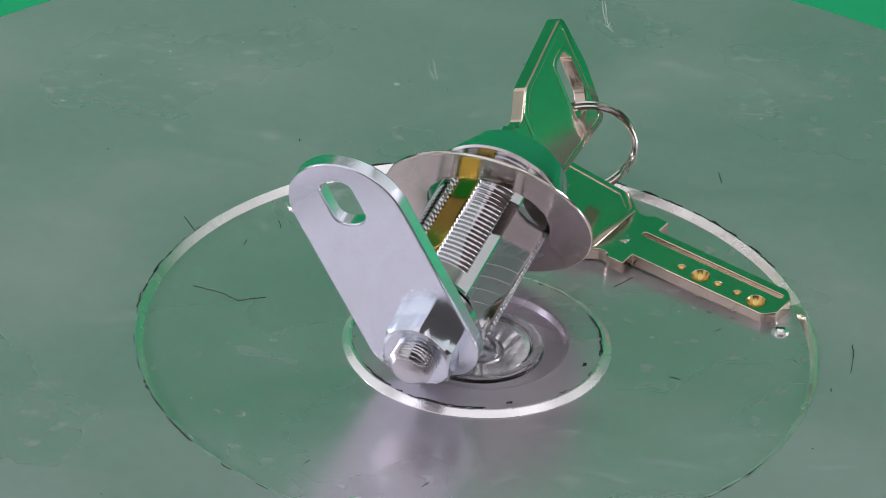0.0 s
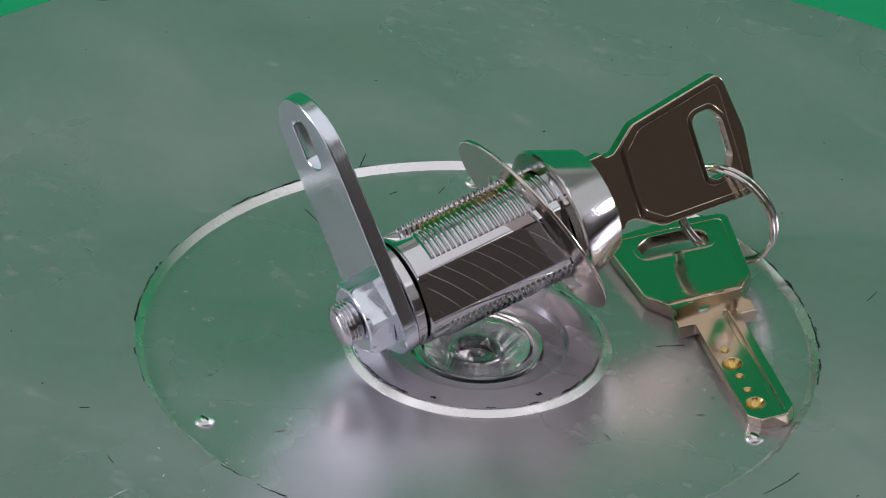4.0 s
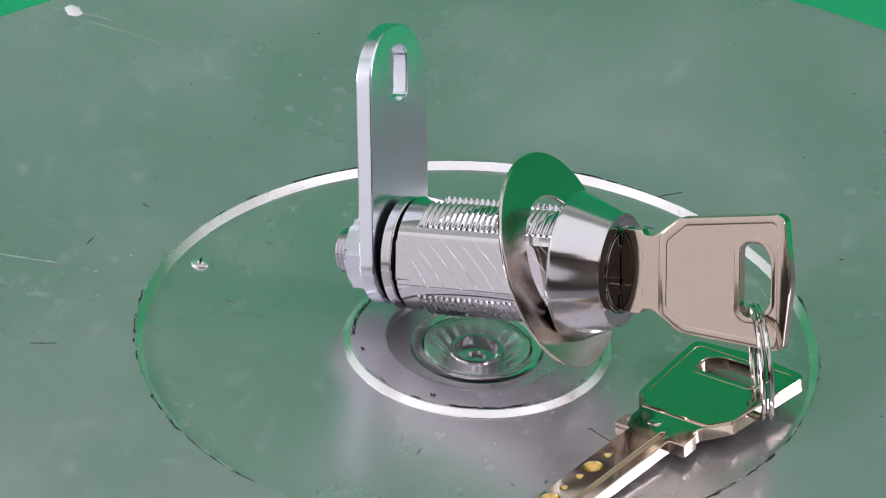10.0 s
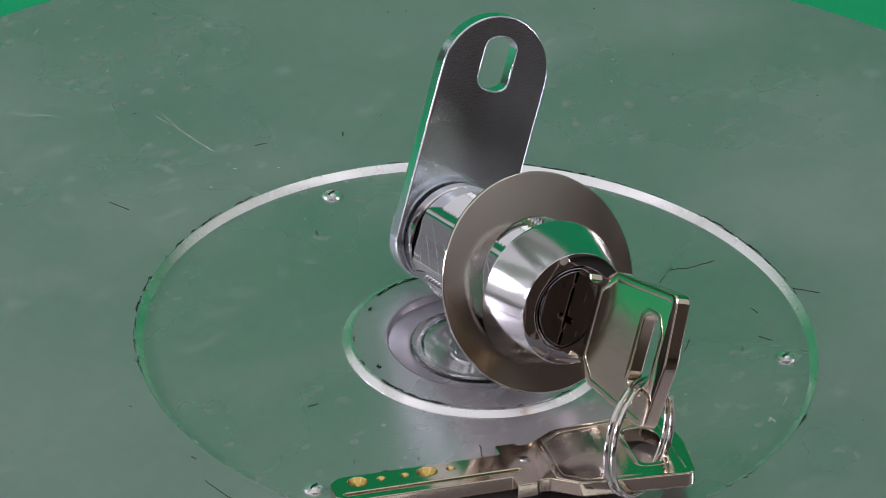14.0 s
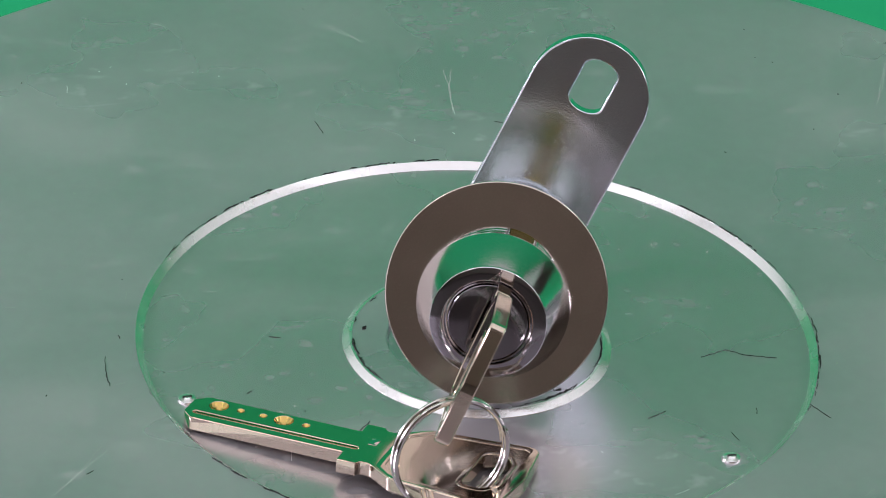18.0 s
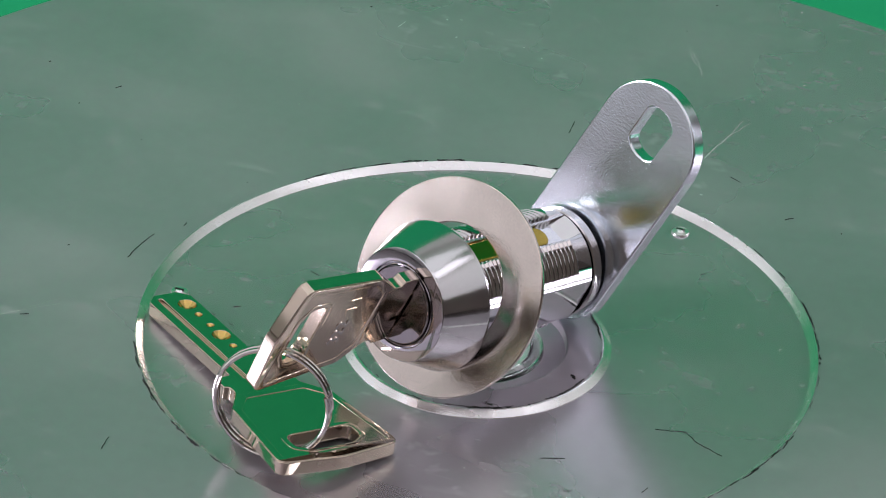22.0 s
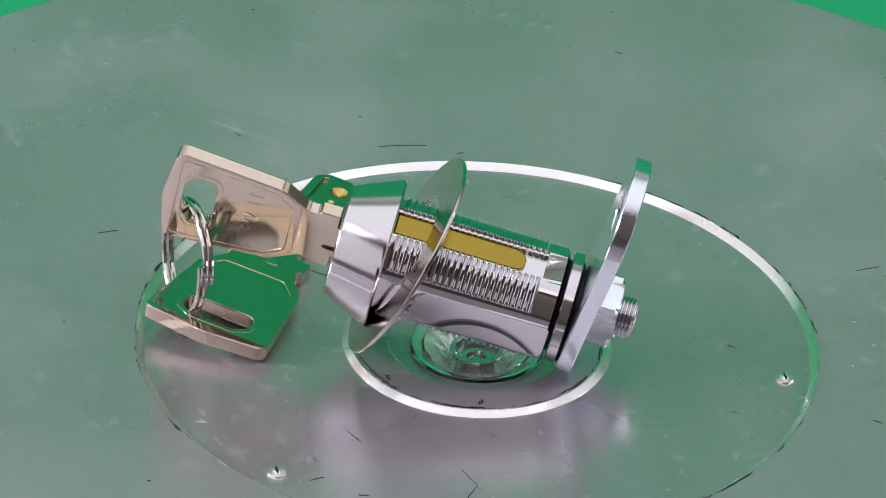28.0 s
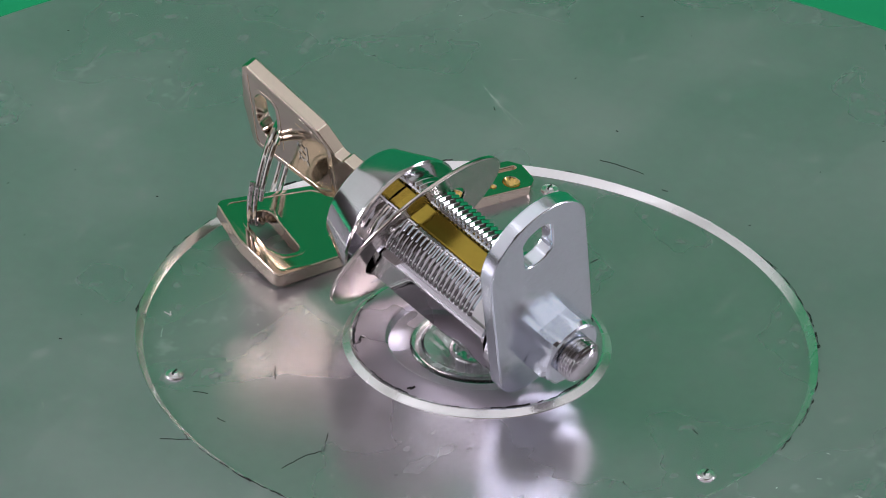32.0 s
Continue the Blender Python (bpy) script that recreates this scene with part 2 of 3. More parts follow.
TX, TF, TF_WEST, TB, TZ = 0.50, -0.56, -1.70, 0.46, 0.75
# the west stretch forward of TF is added, as backing for the fill panel
sheet("wall_west", [(-TX, TF_WEST, 0.24), (-TX, -0.8, 0.24), (-TX, -0.8, -0.033), (-TX, -0.03, -0.033), (-TX, -0.03, 0.13), (-TX, TB, 0.13), (-TX, TB, TZ), (-TX, TF_WEST, TZ)], "plain white fabric side of a light tent, with an added unseen stretch in front", "wall")
sheet("wall_east", [(TX, TF, 0.23), (TX, TB, 0.23), (TX, TB, TZ), (TX, TF, TZ)], "plain white fabric side of a light tent", "wall")
sheet("wall_north", [(-TX, TB, -0.033), (TX, TB, -0.033), (TX, TB, TZ), (-TX, TB, TZ)], "plain white fabric back of a light tent", "wall")
sheet("ceiling", [(-TX, TF, TZ), (TX, TF, TZ), (TX, TB, TZ), (-TX, TB, TZ)], "plain white fabric roof of a light tent", "ceiling")
TABLE_TOP = wall("table_top", -900, 900, -1760, 700, -80, -34, "plain dark table top under turntable and green sheet", "table", TABLE)
for leg_x in (-840, 840):
    for leg_y in (-1700, 640):
        part("leg", box_bm(leg_x - 30, leg_x + 30, leg_y - 30, leg_y + 30, -800, -80), TABLE, TABLE_TOP, smooth=False)
wall("floor", -1800, 1800, -1800, 1500, -840, -800, "plain brown floor of the room", "floor", DARK_WALL)
wall("room_ceiling", -1800, 1800, -1800, 1500, 1700, 1740, "plain beige ceiling of the room", "ceiling")
wall("room_wall_north", -1800, 1800, 1500, 1540, -800, 1700, "plain beige room wall")
wall("room_wall_south", -1800, 1800, -1840, -1800, -800, 1700, "plain brown room wall", mat=DARK_WALL)
wall("room_wall_west", -1840, -1800, -1800, 1500, -800, 1700, "plain beige room wall")
wall("room_wall_east", 1800, 1840, -1800, 1500, -800, 1700, "plain beige room wall")


# ---- turntable ----
Z0, ZTOP = -0.3, 0.75            # heights of the sunk centre plate and of the outer plate, in millimetres


def turntable():
    t = empty("turntable")
    tagged(t, "round satin aluminium turntable with a sunk centre plate and scratches", "turntable")
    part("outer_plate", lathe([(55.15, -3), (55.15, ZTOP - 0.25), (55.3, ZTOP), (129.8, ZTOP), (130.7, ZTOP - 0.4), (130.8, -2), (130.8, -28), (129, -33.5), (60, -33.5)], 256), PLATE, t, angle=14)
    part("rim_step", lathe([(53.9, -1.6), (53.9, Z0 - 0.02), (54.0, Z0 + 0.02), (55.1, ZTOP - 0.03), (55.16, ZTOP + 0.01), (55.24, ZTOP + 0.01), (55.24, -1)], 256), EDGE, t, "bright turned chamfer between the two plates", angle=14)
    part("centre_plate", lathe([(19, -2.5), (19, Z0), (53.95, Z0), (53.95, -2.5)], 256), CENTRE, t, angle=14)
    hub = part("hub", lathe([(21.6, -1.2), (21.5, -0.32), (20.6, 0.5), (20.3, 0.58), (14.9, 0.58), (14.6, 0.45), (14.3, -0.7), (11.2, -0.95), (10.6, -1.06), (10.5, -4.6), (0, -4.6)], 160), PLATE, t, "raised hub with a bright chamfered rim", angle=14)
    part("hub_rim", lathe([(21.85, -0.3), (21.8, -0.2), (20.75, 0.58), (20.55, 0.63), (20.3, 0.60)], 160), EDGE, hub, angle=14)
    part("dome", lathe([(0, 1.5), (2.3, 1.42), (4.5, 1.15), (6.5, 0.7), (7.9, 0.2), (8.7, -0.3), (9.0, -0.7), (9.0, -1.1), (8.5, -1.1), (8.4, -0.75), (7.6, -0.2), (6.3, 0.25), (4.4, 0.68), (2.3, 0.94), (0, 1.02)], 96), GLASS, hub, "clear plastic dome").visible_shadow = False
    part("dome_flange", lathe([(9.02, -1.05), (9.05, -0.45), (9.3, -0.2), (9.8, -0.1), (10.5, -0.12), (10.8, -0.3), (10.9, -0.95), (10.6, -1.05)], 96, close=True), GLASS, hub, "clear plastic rim of the dome").visible_shadow = False
    dish = lathe([(4.6, -4.0), (5.0, -3.8), (5.8, -3.1), (6.8, -2.45), (7.8, -1.9), (8.5, -1.6), (8.95, -1.15), (11.0, -1.08), (11.0, -1.5), (4.6, -4.5)], 120)
    for v in dish.verts:
        r, a = v.co.xy.length / MM, math.atan2(v.co.y, v.co.x)
        if 4.9 < r < 8.2:
            v.co.z += 0.09 * math.cos(a * 20) * MM
    part("mirror_dish", dish, EDGE, hub, "fluted bright metal dish under the dome", angle=60)
    part("button", lathe([(4.6, -4.2), (4.5, -1.75), (4.3, -1.5), (3.8, -1.45), (3.55, -1.6), (3.3, -2.8), (1.6, -3.0), (1.3, -3.6), (0, -3.7)], 64), SOFT_CHROME, hub, "bright metal cup under the dome")
    for a in (9.55, 129.0, 249.4):
        s = lathe([(0, 0.75), (0.5, 0.75), (0.7, 0.55), (0.95, 0.5), (1.4, 0.35), (1.6, 0.05), (1.6, -0.2)], 20)
        moved(s, Matrix.Translation((0.91 * R0 * math.cos(radians(a)), 0.91 * R0 * math.sin(radians(a)), Z0 * MM)))
        screw = part("screw", s, EDGE, t, "small domed steel screw")
        x, y = 910 * R0 * math.cos(radians(a)), 910 * R0 * math.sin(radians(a))
        # the slot's shade is a black bar set in the screw head
        part("screw_slot", box_bm(x - 0.75, x + 0.75, y - 0.16, y + 0.16, Z0 + 0.6, Z0 + 0.8), BLACK, screw, "dark screwdriver slot")
    return t


TURNTABLE = turntable()


# ---- the lock ----
def lock_pose():
    """The lock lies on its edge: its axis climbs towards the key, the arm leans aside."""
    m = Matrix(((0.8645, 0.3561, -0.3548), (-0.4047, 0.9117, -0.0709), (0.2982, 0.2049, 0.9323))).to_4x4()
    m = m.to_quaternion().to_matrix().to_4x4()
    m.translation = Vector((-0.2216, -0.3938, 0.1583)) * R0
    return m @ pose(0, 0, 0, 0, -2.5, 0)


LOCK = lock_pose()


def body_shape(x, z, y):
    """Flats on two sides with a plain strip beside the thread, and a flat bed for the brass strip."""
    r = math.hypot(x, z)
    if abs(z) < 0.60 * r and r > ROOT:
        x, z = x * ROOT / r, z * ROOT / r
    x = max(-8.3, min(8.3, x))
    if z > 0 and abs(x) < 2.7 and y > 15.5:
        z = min(z, 8.5 if abs(x) > 2.1 else 7.6)
    return x, z


ROOT = 9.25


def cam_lock():
    k = empty("cam_lock")
    tagged(k, "chrome threaded cam lock on its side, flat steel cam", "cam lock")
    prof = [(0, 12.3), (8.8, 12.3), (ROOT, 12.6), (ROOT, 15.6)]
    y, pitch = 15.8, 1.0
    while y < 39.2:
        prof += [(ROOT, y), (ROOT + 0.03, y + 0.1), (9.62, y + 0.4), (9.68, y + 0.5), (9.62, y + 0.6), (ROOT + 0.03, y + 0.9)]
        y += pitch
    prof += [(9.2, 40.0), (9.2, 41.0), (0, 41.0)]
    body = part("threaded_body", lathe(prof, 256, "Y", shape=body_shape), CHROME, k, "chrome threaded barrel with two flats", angle=15)
    strip = plate_bm([rounded([(-1.95, 18.8, 1.9), (1.95, 18.8, 1.9), (1.95, 40.4, 0), (-1.95, 40.4, 0)])], 1.1, 0.3)
    part("brass_strip", moved(strip, Matrix.Translation((0, 0, 7.85 * MM))), BRASS, body, "brass strip let into the thread", angle=14)
    for i in range(-2, 9):
        mark = bmesh.new()
        prev = None
        for j in range(11):
            q = j / 10
            y0, z0 = 14.2 + 2.95 * i + 8.6 * q - 1.6 * q * q, 4.1 - 8.2 * q
            if not 13.6 < y0 < 39.6:
                prev = None
                continue
            ring = [mark.verts.new(Vector(c) * MM) for c in ((8.29, y0 - 0.08, z0), (8.32, y0, z0), (8.29, y0 + 0.08, z0))]
            if prev:
                for e in range(2):
                    mark.faces.new((prev[e], prev[e + 1], ring[e + 1], ring[e]))
            prev = ring
        part("milling_mark", mark, CHROME, body)
    collar = part("collar", lathe([(8.8, 40.3), (11.8, 40.4), (12.15, 40.7), (12.1, 41.2), (9.3, 47.9), (9.2, 48.25), (9.1, 48.37)], 128, "Y"), SOFT_CHROME, k, "polished chrome conical collar", angle=18)
    part("collar_face", lathe([(9.1, 48.37), (8.95, 48.4), (7.1, 48.4), (6.95, 48.35), (6.9, 47.6), (6.7, 47.6), (6.7, 48.3), (6.6, 48.35), (6.45, 48.3), (6.4, 44)], 128, "Y"), DIMMED_CHROME, collar, "polished chrome front face of the collar, dark reflection put in its colour", angle=18)
    part("plug_gap", lathe([(6.95, 47.5), (6.2, 46.9)], 64, "Y"), BLACK, collar)
    plug = plate_bm([circle(0, 0, 6.3, 64), slot(0, 0, 8.5, 2.7, along="y")], 4.0, 0.2)
    part("plug", moved(plug, pose(0, 46.6 * MM, 0, 90)), PLUG, k, "dark polished keyway plug", angle=12)
    part("keyway", box_bm(-1.5, 1.5, 44.2, 44.6, -5, 5), BLACK, k, "dark keyway")
    # black core and fillers paint the shade in the gaps beside the washer
    part("neck", lathe([(0, 8.4), (6.6, 8.4), (6.6, 12.6), (0, 12.6)], 64, "Y"), BLACK, k, "black core that stands for the shaded recess behind the barrel")
    for y0, y1, r, mat, words in ((9.38, 9.75, 7.6, BLACK, "black filler that stands for the shade in a narrow gap"), (9.8, 11.7, 9.1, SOFT_CHROME, "thin chrome washer"), (11.75, 12.25, 7.6, BLACK, "black filler that stands for the shade in a narrow gap")):
        part("stop_washer" if mat is not BLACK else "gap_filler", lathe([(4, y0), (r - 0.25, y0), (r, y0 + 0.2), (r, y1 - 0.2), (r - 0.25, y1), (4, y1)], 64, "Y"), mat, k, words)
    hole = [(-2.9, 26.0), (-2.9, 31.3)] + [(-2.9 * math.cos(math.pi * i / 12), 31.3 + 1.8 * math.sin(math.pi * i / 12)) for i in range(1, 12)] + [(2.9, 31.3), (2.9, 26.0)] + [(2.9 * math.cos(math.pi * i / 12), 26.0 - 1.8 * math.sin(math.pi * i / 12)) for i in range(1, 12)]
    out = rounded([(10.0, 36.7, 9.95), (-10.0, 36.7, 9.95), (-10.0, -8.5, 7.0), (10.0, -8.5, 7.0)], 14)
    arm = plate_bm([out, hole], 2.65, 0.3)
    part("cam_arm", moved(arm, pose(0.15 * MM, 8.0 * MM, 0.3 * MM, 2.8, -2.2, -0.9) @ pose(0, 0, 0, 90)), ZINC, k, "flat zinc-plated steel cam with a rounded hole", angle=12)
    prof_n = [(0, 2.3), (5.25, 2.3), (5.75, 2.5), (6.46, 3.0), (6.46, 6.65), (0, 6.65)]

    def hexed(x, z, y):
        r = math.hypot(x, z)
        a = math.atan2(z, x)
        b = (a + math.pi / 6) % (math.pi / 3) - math.pi / 6
        lim = 5.6 / math.cos(b)
        f = min(1.0, lim / r)
        return x * f, z * f
    nut = lathe(prof_n, 96, "Y", shape=hexed)
    part("hex_nut", moved(nut, pose(1.6 * MM, 0, -0.25 * MM, 0, 28, 0)), ZINC, k, "zinc-plated hexagon nut", angle=20)
    sp = [(0, 0)]
    sp += [(2.2, 0.05), (2.8, 0.25), (3.25, 0.6)]
    y = 0.7
    while y < 3.0:
        sp += [(3.25, y), (3.65, y + 0.25), (3.65, y + 0.35), (3.25, y + 0.6)]
        y += 0.62
    sp += [(3.25, 4), (0, 4)]
    part("stud", moved(lathe(sp, 48, "Y"), pose(1.6 * MM, -1.0 * MM, -0.25 * MM)), SOFT_CHROME, k, "threaded stud end")
    return k


CAM_LOCK = cam_lock()


def dust_washer():
    """A thin dished ring that hangs loose on the barrel."""
    ob = mesh_ob("washer", lathe([(10.3, -0.2), (10.5, -0.35), (17.4, -0.48), (17.6, -0.38), (17.65, -0.2), (17.65, 0.0), (17.6, 0.12), (17.45, 0.2), (10.5, 0.33), (10.35, 0.26)], 128, "Y", close=True), SATIN, angle=12)
    return tagged(ob, "thin satin nickel washer hanging loose on the lock barrel", "washer")


WASHER = dust_washer()


def facing(x, y, z, az, el, axis, up):
    """A pose in units of the centre plate's radius, with one axis in the given direction."""
    n = Vector((math.cos(radians(az)) * math.cos(radians(el)), math.sin(radians(az)) * math.cos(radians(el)), math.sin(radians(el))))
    m = n.to_track_quat(axis, up).to_matrix().to_4x4()
    m.translation = Vector((x, y, z)) * R0
    return m


WASHER_POSE = facing(0.0168, 0.2233, 0.3132, 72.6, 29.07, "Y", "Z")


# ---- keys ----
KS = 1.055                       # the keys, against a nominal length of 53.4 mm


def key_mesh(t):
    """A flat key along +y, tip at the origin, z up, with pits in the blade."""
    half = [(2.0, 0.0, 1.0), (3.7, 1.7, 1.2), (3.7, 26.2, 0.3), (6.4, 26.2, 0.2), (6.4, 29.2, 0.2), (5.6, 29.6, 0.6), (5.6, 31.2, 1.6), (8.7, 35.4, 2.4), (10.4, 52.2, 1.6)]
    pts = [(x, y, r) for x, y, r in half] + [(0, 53.4, 12)] + [(-x, y, r) for x, y, r in half[::-1]]
    outline = rounded([(x * KS, y * KS, r) for x, y, r in pts])
    hole = rounded([(x * KS, y * KS, r) for x, y, r in ((-5.7, 45.2, 1.6), (5.5, 45.2, 1.6), (5.5, 48.6, 1.5), (3.0, 50.2, 2.5), (-3.4, 50.2, 2.5), (-5.7, 48.6, 1.5))])
    pits = [(-1.7, 4.4, 1.5), (-1.7, 15.4, 1.5), (-1.7, 8.1, 0.6), (-1.7, 11.9, 0.6), (-1.7, 19.2, 0.6)]
    groove = slot(1.8, 15.4, 28.0, 0.9, along="y")
    loops = [outline, hole, groove] + [circle(x, y, r, 32) for x, y, r in pits]
    part("key_body", plate_bm(loops, 2.3, 0.18), NICKEL, t, angle=12)
    for x, y, r in pits:
        b = lathe([(r + 0.02, 1.12), (r * 0.75, 1.12 - r * 0.3), (r * 0.3, 1.12 - r * 0.62), (0, 1.12 - r * 0.68), (0, -1.0), (r, -1.0)], 32)
        part("pit", moved(b, Matrix.Translation((x * MM, y * MM, 0))), GILT, t, "conical brass-coloured pit in the blade")
    part("groove", plate_bm([slot(1.8, 15.4, 28.1, 1.0, along="y")], 1.2, 0.1), NICKEL, t, angle=12)
    outer = [(8.6, 35.5, 2.3), (10.3, 52.1, 1.6), (0, 53.28, 12), (-10.3, 52.1, 1.6), (-8.6, 35.5, 2.3), (-5.9, 32.1, 1.6), (5.9, 32.1, 1.6)]
    inner = [(7.5, 36.4, 1.4), (9.0, 51.1, 1.0), (-9.0, 51.1, 1.0), (-7.5, 36.4, 1.4), (-5.0, 33.4, 1.2), (5.0, 33.4, 1.2)]
    part("head_border", plate_bm([rounded([(x * KS, y * KS, r) for x, y, r in q]) for q in (outer, inner)], 2.5, 0.1), NICKEL, t, "raised rounded border round the head")
    lips = [[(x * KS, y * KS, r) for x, y, r in q] for q in (((-6.6, 44.3, 2.2), (6.4, 44.3, 2.2), (6.4, 49.1, 2.0), (3.5, 50.85, 2.6), (-3.9, 50.85, 2.6), (-6.6, 49.1, 2.0)), ((-5.75, 45.15, 1.6), (5.55, 45.15, 1.6), (5.55, 48.65, 1.5), (3.05, 50.2, 2.5), (-3.45, 50.2, 2.5), (-5.75, 48.65, 1.5)))]
    part("hole_lip", plate_bm([rounded(q) for q in lips], 2.45, 0.07), NICKEL, t, "raised lip round the ring hole")
    return t


def stamped(t, words, size, m):
    """Shallow stamped figures on the key's head."""
    cu = bpy.data.curves.new("figures", "FONT")
    cu.body, cu.size, cu.extrude, cu.align_x, cu.align_y = words, size * MM, 0.09 * MM, "CENTER", "CENTER"
    ob = bpy.data.objects.new("figures", cu)
    scene.collection.objects.link(ob)
    me = bpy.data.meshes.new_from_object(ob.evaluated_get(bpy.context.evaluated_depsgraph_get()))
    bpy.data.objects.remove(ob)
    bpy.data.curves.remove(cu)
    bm = bmesh.new()
    bm.from_mesh(me)
    bpy.data.meshes.remove(me)
    part("stamped_number", moved(bm, m), CHROME, t, "stamped figures", smooth=False)


def make_key(name, label):
    return key_mesh(tagged(empty(name), label, "key"))


KEY_IN = make_key("key_in_lock", "flat nickel-plated key standing in the lock's keyway")
stamped(KEY_IN, "322", 3.6, pose(1.4 * MM, 41.5 * MM, -1.17 * MM, 180, 0, 180))
for bx, by in ((-3.4, 41.5), (-5.4, 41.5)):
    part("stamped_bar", moved(box_bm(-0.5, 0.5, -1.1, 1.1, -0.04, 0.04), pose(bx * MM, by * MM, -1.17 * MM)), NICKEL, KEY_IN)
for bx in (-2.6, 3.2):
    part("stamped_bar", moved(box_bm(-0.6, 0.6, -0.5, 0.5, -0.04, 0.04), pose(bx * MM, 30.6 * MM, 1.17 * MM)), NICKEL, KEY_IN)
KEY_IN_POSE = LOCK @ pose(0, 21.3 * MM, 0.2 * MM, 0, 90, 0)
KEY_FLAT = make_key("loose_key", "flat nickel dimple key lying on the turntable beside the lock")

part("stamped_bar", moved(box_bm(-1.0, 1.0, -0.7, 0.7, -0.04, 0.04, 0.02), pose(-1.2 * MM, 30.9 * MM, 1.17 * MM)), CHROME, KEY_FLAT)


def flat_key_pose():
    m = Matrix(((0.5782, -0.8147, -0.0436), (0.8062, 0.5787, -0.1227), (0.1252, 0.0358, 0.9915)))
    m = m.to_quaternion().to_matrix().to_4x4()
    m.translation = Vector((0.9115, 0.2234, 0.0135)) * R0
    return m


KEY_FLAT_POSE = flat_key_pose()


def split_ring():
    bm = bmesh.new()
    rad, wire, turns, n, k = 9.1, 0.45, 2.05, 180, 10
    rings = []
    for i in range(n + 1):
        a = 2 * math.pi * turns * i / n
        c = Vector((rad * math.cos(a), rad * math.sin(a), (i / n - 0.5) * 1.9 - 0.35 * math.sin(2 * math.pi * i / n) * 0.4))
        ring = []
        for j in range(k):
            b = 2 * math.pi * j / k
            d = Vector((math.cos(a), math.sin(a), 0)) * math.cos(b) * wire + Vector((0, 0, wire * math.sin(b)))
            ring.append(bm.verts.new((c + d) * MM))
        rings.append(ring)
    for a, b in zip(rings, rings[1:]):
        for j in range(k):
            bm.faces.new((a[j], a[(j + 1) % k], b[(j + 1) % k], b[j]))
    bm.faces.new(rings[0])
    bm.faces.new(rings[-1][::-1])
    return tagged(mesh_ob("key_ring", bm, STEEL), "small steel split ring joining the two keys", "key ring")


RING = split_ring()
RING_POSE = facing(0.2996, 0.8168, 0.1913, 98.4, 5.3, "Z", "Y")


# ---- fibres and grime on the turntable ----
def stroke(bm, rng, pts, w, high):
    """A thin uneven line on the plates, in millimetres."""
    pts = [Vector((x, y, 0)) for x, y in pts]
    dense = []
    for a, b in zip(pts, pts[1:]):
        k = max(2, int((b - a).length / 0.8))
        dense += [a.lerp(b, i / k) + Vector((rng.uniform(-0.12, 0.12), rng.uniform(-0.12, 0.12), 0)) for i in range(k)]
    dense.append(pts[-1])
    prev = None
    for i, p in enumerate(dense):
        d = (dense[min(i + 1, len(dense) - 1)] - dense[max(i - 1, 0)]).normalized()
        side = Vector((-d.y, d.x, 0)) * w * rng.uniform(0.5, 1.2)
        r = math.hypot(p.x, p.y)
        z = ZTOP if r > 55.2 else (0.58 if r < 20.6 else Z0)
        ring = [bm.verts.new((p + o + Vector((0, 0, z))) * MM) for o in (side, Vector((0, 0, high)), -side)]
        if prev:
            for j in range(2):
                bm.faces.new((prev[j], prev[j + 1], ring[j + 1], ring[j]))
        prev = ring


def fibres():
    """Dark lint and grime, pressed flat on the plates."""
    rng = random.Random(5)
    bm = bmesh.new()

    def line(pts, w):
        stroke(bm, rng, pts, w, w * 1.2)
    for pts in FIBRES:
        line(pts, 0.09)
    for i in range(420):
        a, r = rng.uniform(0, 2 * math.pi), rng.choice((19.95, 20.15, 20.25, 55.3, 55.35, 55.4, 55.5))
        if math.sin(a * 3 + r) + math.sin(a * 7 + 1) < 0.3 and rng.random() < 0.8:
            continue
        span = rng.uniform(0.3, 3.2) / r
        line([((r + rng.uniform(-0.12, 0.2)) * math.cos(a + span * q), (r + rng.uniform(-0.12, 0.2)) * math.sin(a + span * q)) for q in (0, 0.5, 1)], rng.uniform(0.04, 0.15))
    for x, y in ((17.5, -6.0), (-18.2, 3.5), (5.5, -17.8), (-9.0, 16.5)):
        for k in range(3):
            line([(x + rng.uniform(-0.7, 0.7), y + rng.uniform(-0.5, 0.5)) for q in range(2)], rng.uniform(0.1, 0.25))
    for i in range(60):
        a, r = rng.uniform(0, 2 * math.pi), 22 + 100 * math.sqrt(rng.random())
        if abs(r - 55) < 2.5:
            continue
        x, y, q, n = r * math.cos(a), r * math.sin(a), rng.uniform(0, 6.28), rng.uniform(0.15, 0.5)
        line([(x, y), (x + math.cos(q) * n, y + math.sin(q) * n)], rng.uniform(0.05, 0.11))
    return tagged(mesh_ob("lint", bm, FIBRE), "dark lint and grime specks stuck to the turntable", "lint", kind="stuff")


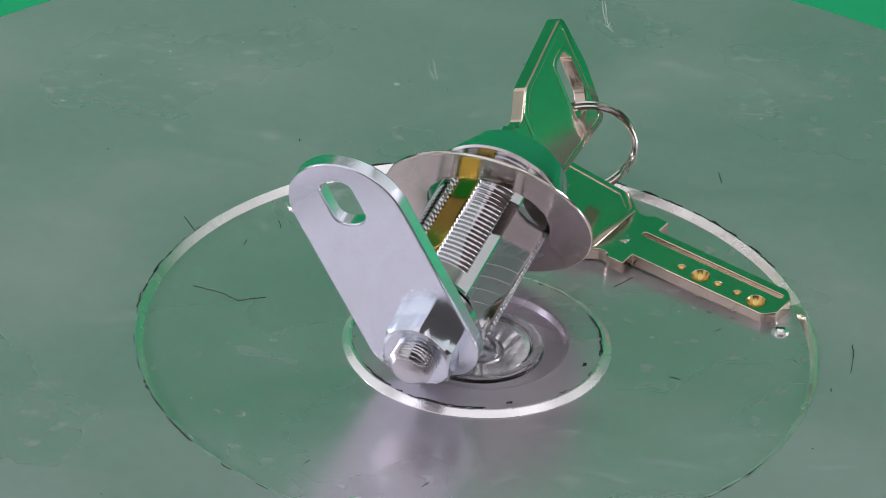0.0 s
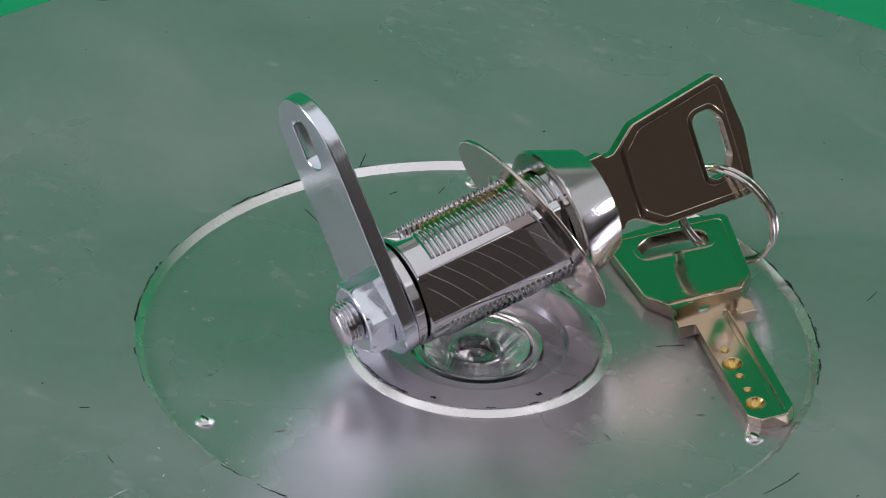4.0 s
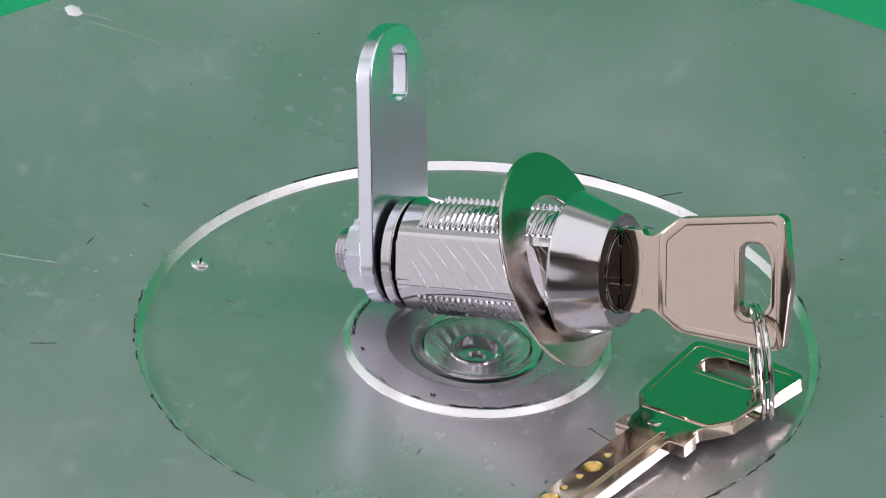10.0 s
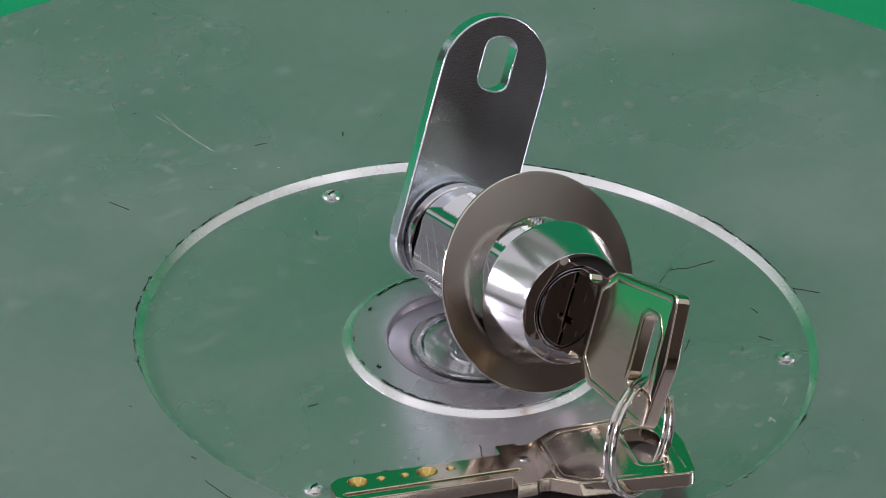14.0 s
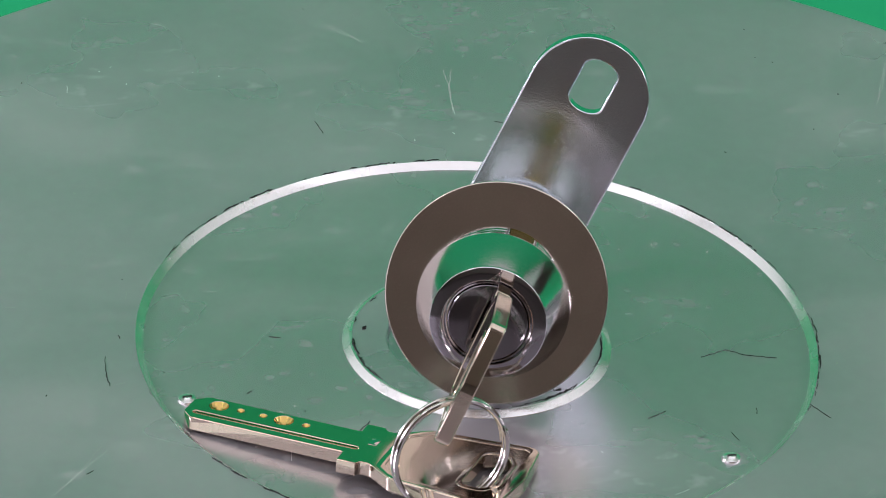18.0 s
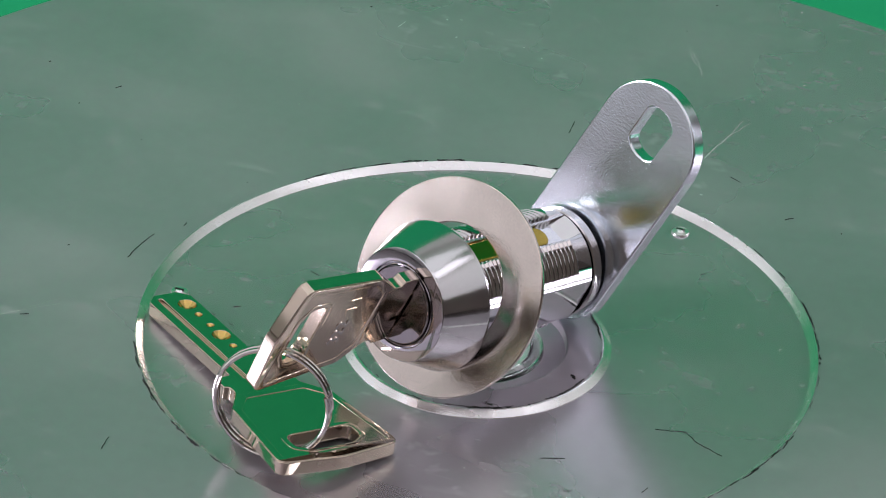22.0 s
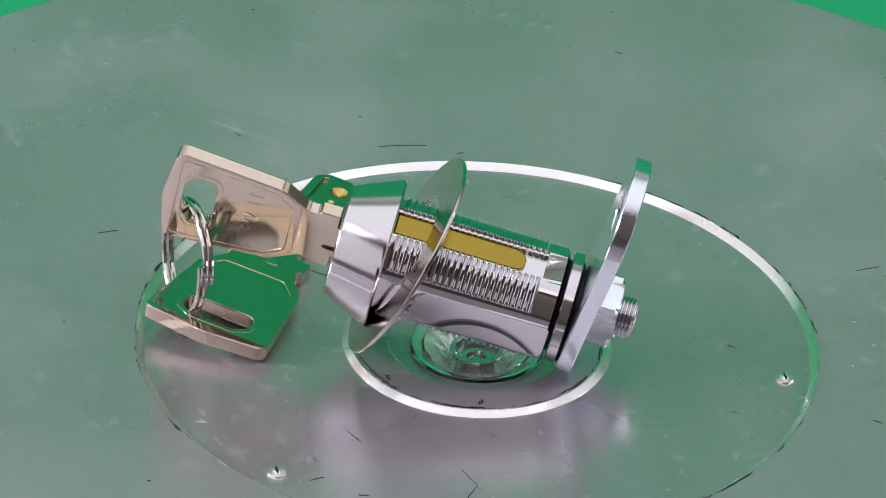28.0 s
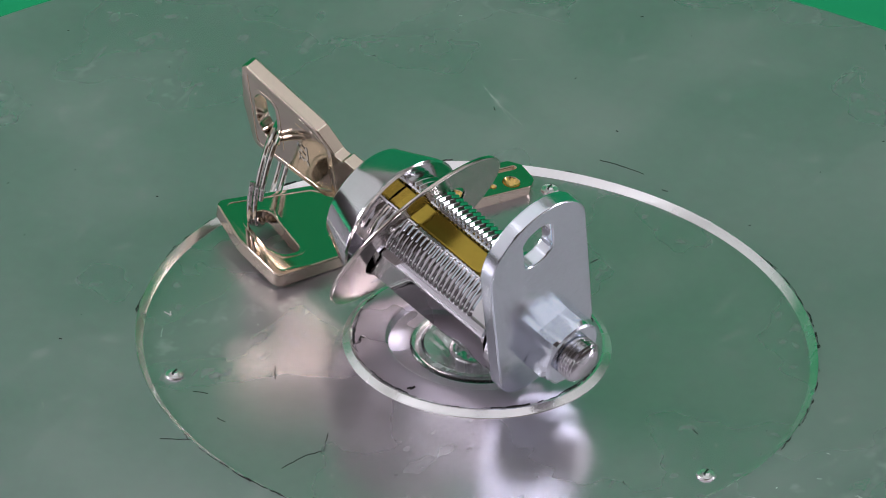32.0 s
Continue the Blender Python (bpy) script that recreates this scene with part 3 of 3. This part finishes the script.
FIBRES = [[(-47, 12.4), (-42, 10.8), (-39.5, 8.8), (-34.8, 10.2)], [(11.3, -71.2), (10.8, -67.0)], [(61, 4), (60.9, 0), (60.2, -4.5)], [(57, -10.4), (57, -9.2)],
          [(-47.8, 27.8), (-49.9, 32.1)], [(40.1, 55.9), (40.5, 52.3)], [(22.2, 19.1), (25.3, 22.4)], [(-7.6, -41.6), (-6.5, -40.2)], [(-33.7, 31.9), (-34.2, 34.2)],
          [(37.5, 13.1), (38.2, 12.8)], [(-33.7, -58.4), (-32.5, -57.2)], [(-21.7, -65.3), (-19.5, -66.1)],
          [(-21.5, 25.8), (-25, 24.2)], [(31.2, -6.8), (32.8, -7.5)],
          [(38.8, 7.5), (39.7, 8.2)], [(-29.2, 32.0), (-28.1, 32.6)], [(-39.6, 26.0), (-39.1, 27.5)], [(-25.9, -36.4), (-25.2, -36.0)], [(67.6, 26.4), (68.9, 27.3)], [(86.5, -45.9), (87.2, -44.8)]]
LINT = fibres()


def scratches():
    """Pale scratches and chips in the plates."""
    rng = random.Random(9)
    bm = bmesh.new()
    for x0, y0, x1, y1, w in SCRATCHES:
        for k in range(2):
            o = [rng.uniform(-1, 1) * 0.5 for _ in range(4)]
            stroke(bm, rng, [(x0 + o[0] + k * 0.6, y0 + o[1]), ((x0 + x1) / 2 + o[2] + k * 0.4, (y0 + y1) / 2), (x1 + o[3], y1 + o[1] * 2)], w, 0.012)
    for i in range(170):
        a, r = rng.uniform(0, 2 * math.pi), 22 + 106 * math.sqrt(rng.random())
        if abs(r - 55) < 2.5:
            continue
        x, y, q, n = r * math.cos(a), r * math.sin(a), rng.uniform(0, 6.28), rng.choice((0.2, 0.2, 0.3, 0.4, 0.6, 2.5))
        stroke(bm, rng, [(x, y), (x + math.cos(q) * n, y + math.sin(q) * n)], 0.04 if n > 1.5 else rng.uniform(0.06, 0.13), 0.012)
    return tagged(mesh_ob("scratches", bm, PALE), "fine pale scratches and chips in the turntable's finish", "scratches", kind="stuff")


SCRATCHES = [(-96.8, -77.2, -94.6, -70.5, 0.1), (19.5, 124, 20.4, 106, 0.09), (20.4, 106, 21.8, 103.8, 0.12), (-94, -75, -88, -61, 0.05), (-16, -85, -13, -70, 0.05), (-10, 82, -10.6, 88.6, 0.07), (1.4, -104, -3, -97, 0.07), (74, 32, 65, 21, 0.05), (-16.4, 79.8, -16.0, 80.4, 0.22), (-16.1, 47.5, -15.7, 47.9, 0.16)]
MARKS = scratches()


def paint_fleck():
    """A lumpy chip of white near the rim."""
    rng = random.Random(3)
    bm = bmesh.new()
    low, high = [], []
    for i in range(18):
        a = 2 * math.pi * i / 18
        r = 1.75 + 0.35 * math.sin(2 * a + 0.6) + rng.uniform(-0.22, 0.22)
        x, y = r * math.cos(a), r * math.sin(a)
        low.append(bm.verts.new(Vector((x, y, 0)) * MM))
        high.append(bm.verts.new(Vector((x * 0.86, y * 0.86, 0.16)) * MM))
    top = bm.verts.new(Vector((0, 0, 0.24)) * MM)
    for i in range(18):
        j = (i + 1) % 18
        bm.faces.new((low[i], low[j], high[j], high[i]))
        bm.faces.new((high[i], high[j], top))
    bm.faces.new(low[::-1])
    return tagged(mesh_ob("paint_fleck", bm, WHITE), "small irregular white fleck stuck near the turntable's rim", "fleck")


FLECK = paint_fleck()


# ---- the turning ----
TURNS = [1.05, -8.21, -17.48, -26.62, -35.96, -45.15, -54.52, -63.58, -72.61, -81.83, -90.95, -100.05, -109.2, -118.35, -127.39, -136.2, -145.4, -154.5, -163.6, -172.71, -181.9, -191.03, -200.2, -209.43, -218.27, -227.69, -236.95, -245.84, -254.94, -264.12, -273.25, -282.42, -291.41]


PLATE_TURN = pose(0, 0, 0, 0, 0, -0.6)


def turn(t):
    """The turntable's angle in degrees, from its angle at each full second."""
    return float(np.interp(t, range(33), TURNS))


def motions():
    """Everything on the turntable turns with it, clockwise seen from above."""
    for thing, local in ((TURNTABLE, PLATE_TURN), (CAM_LOCK, LOCK), (WASHER, WASHER_POSE), (KEY_IN, KEY_IN_POSE), (KEY_FLAT, KEY_FLAT_POSE), (RING, RING_POSE), (LINT, PLATE_TURN), (MARKS, PLATE_TURN), (FLECK, PLATE_TURN @ pose(-97.2 * MM, -78.3 * MM, ZTOP * MM))):
        rows = [(t, Matrix.Rotation(radians(turn(t)), 4, "Z") @ local) for t in np.arange(0, 32.01, 0.5)]
        walk(thing, rows)


motions()
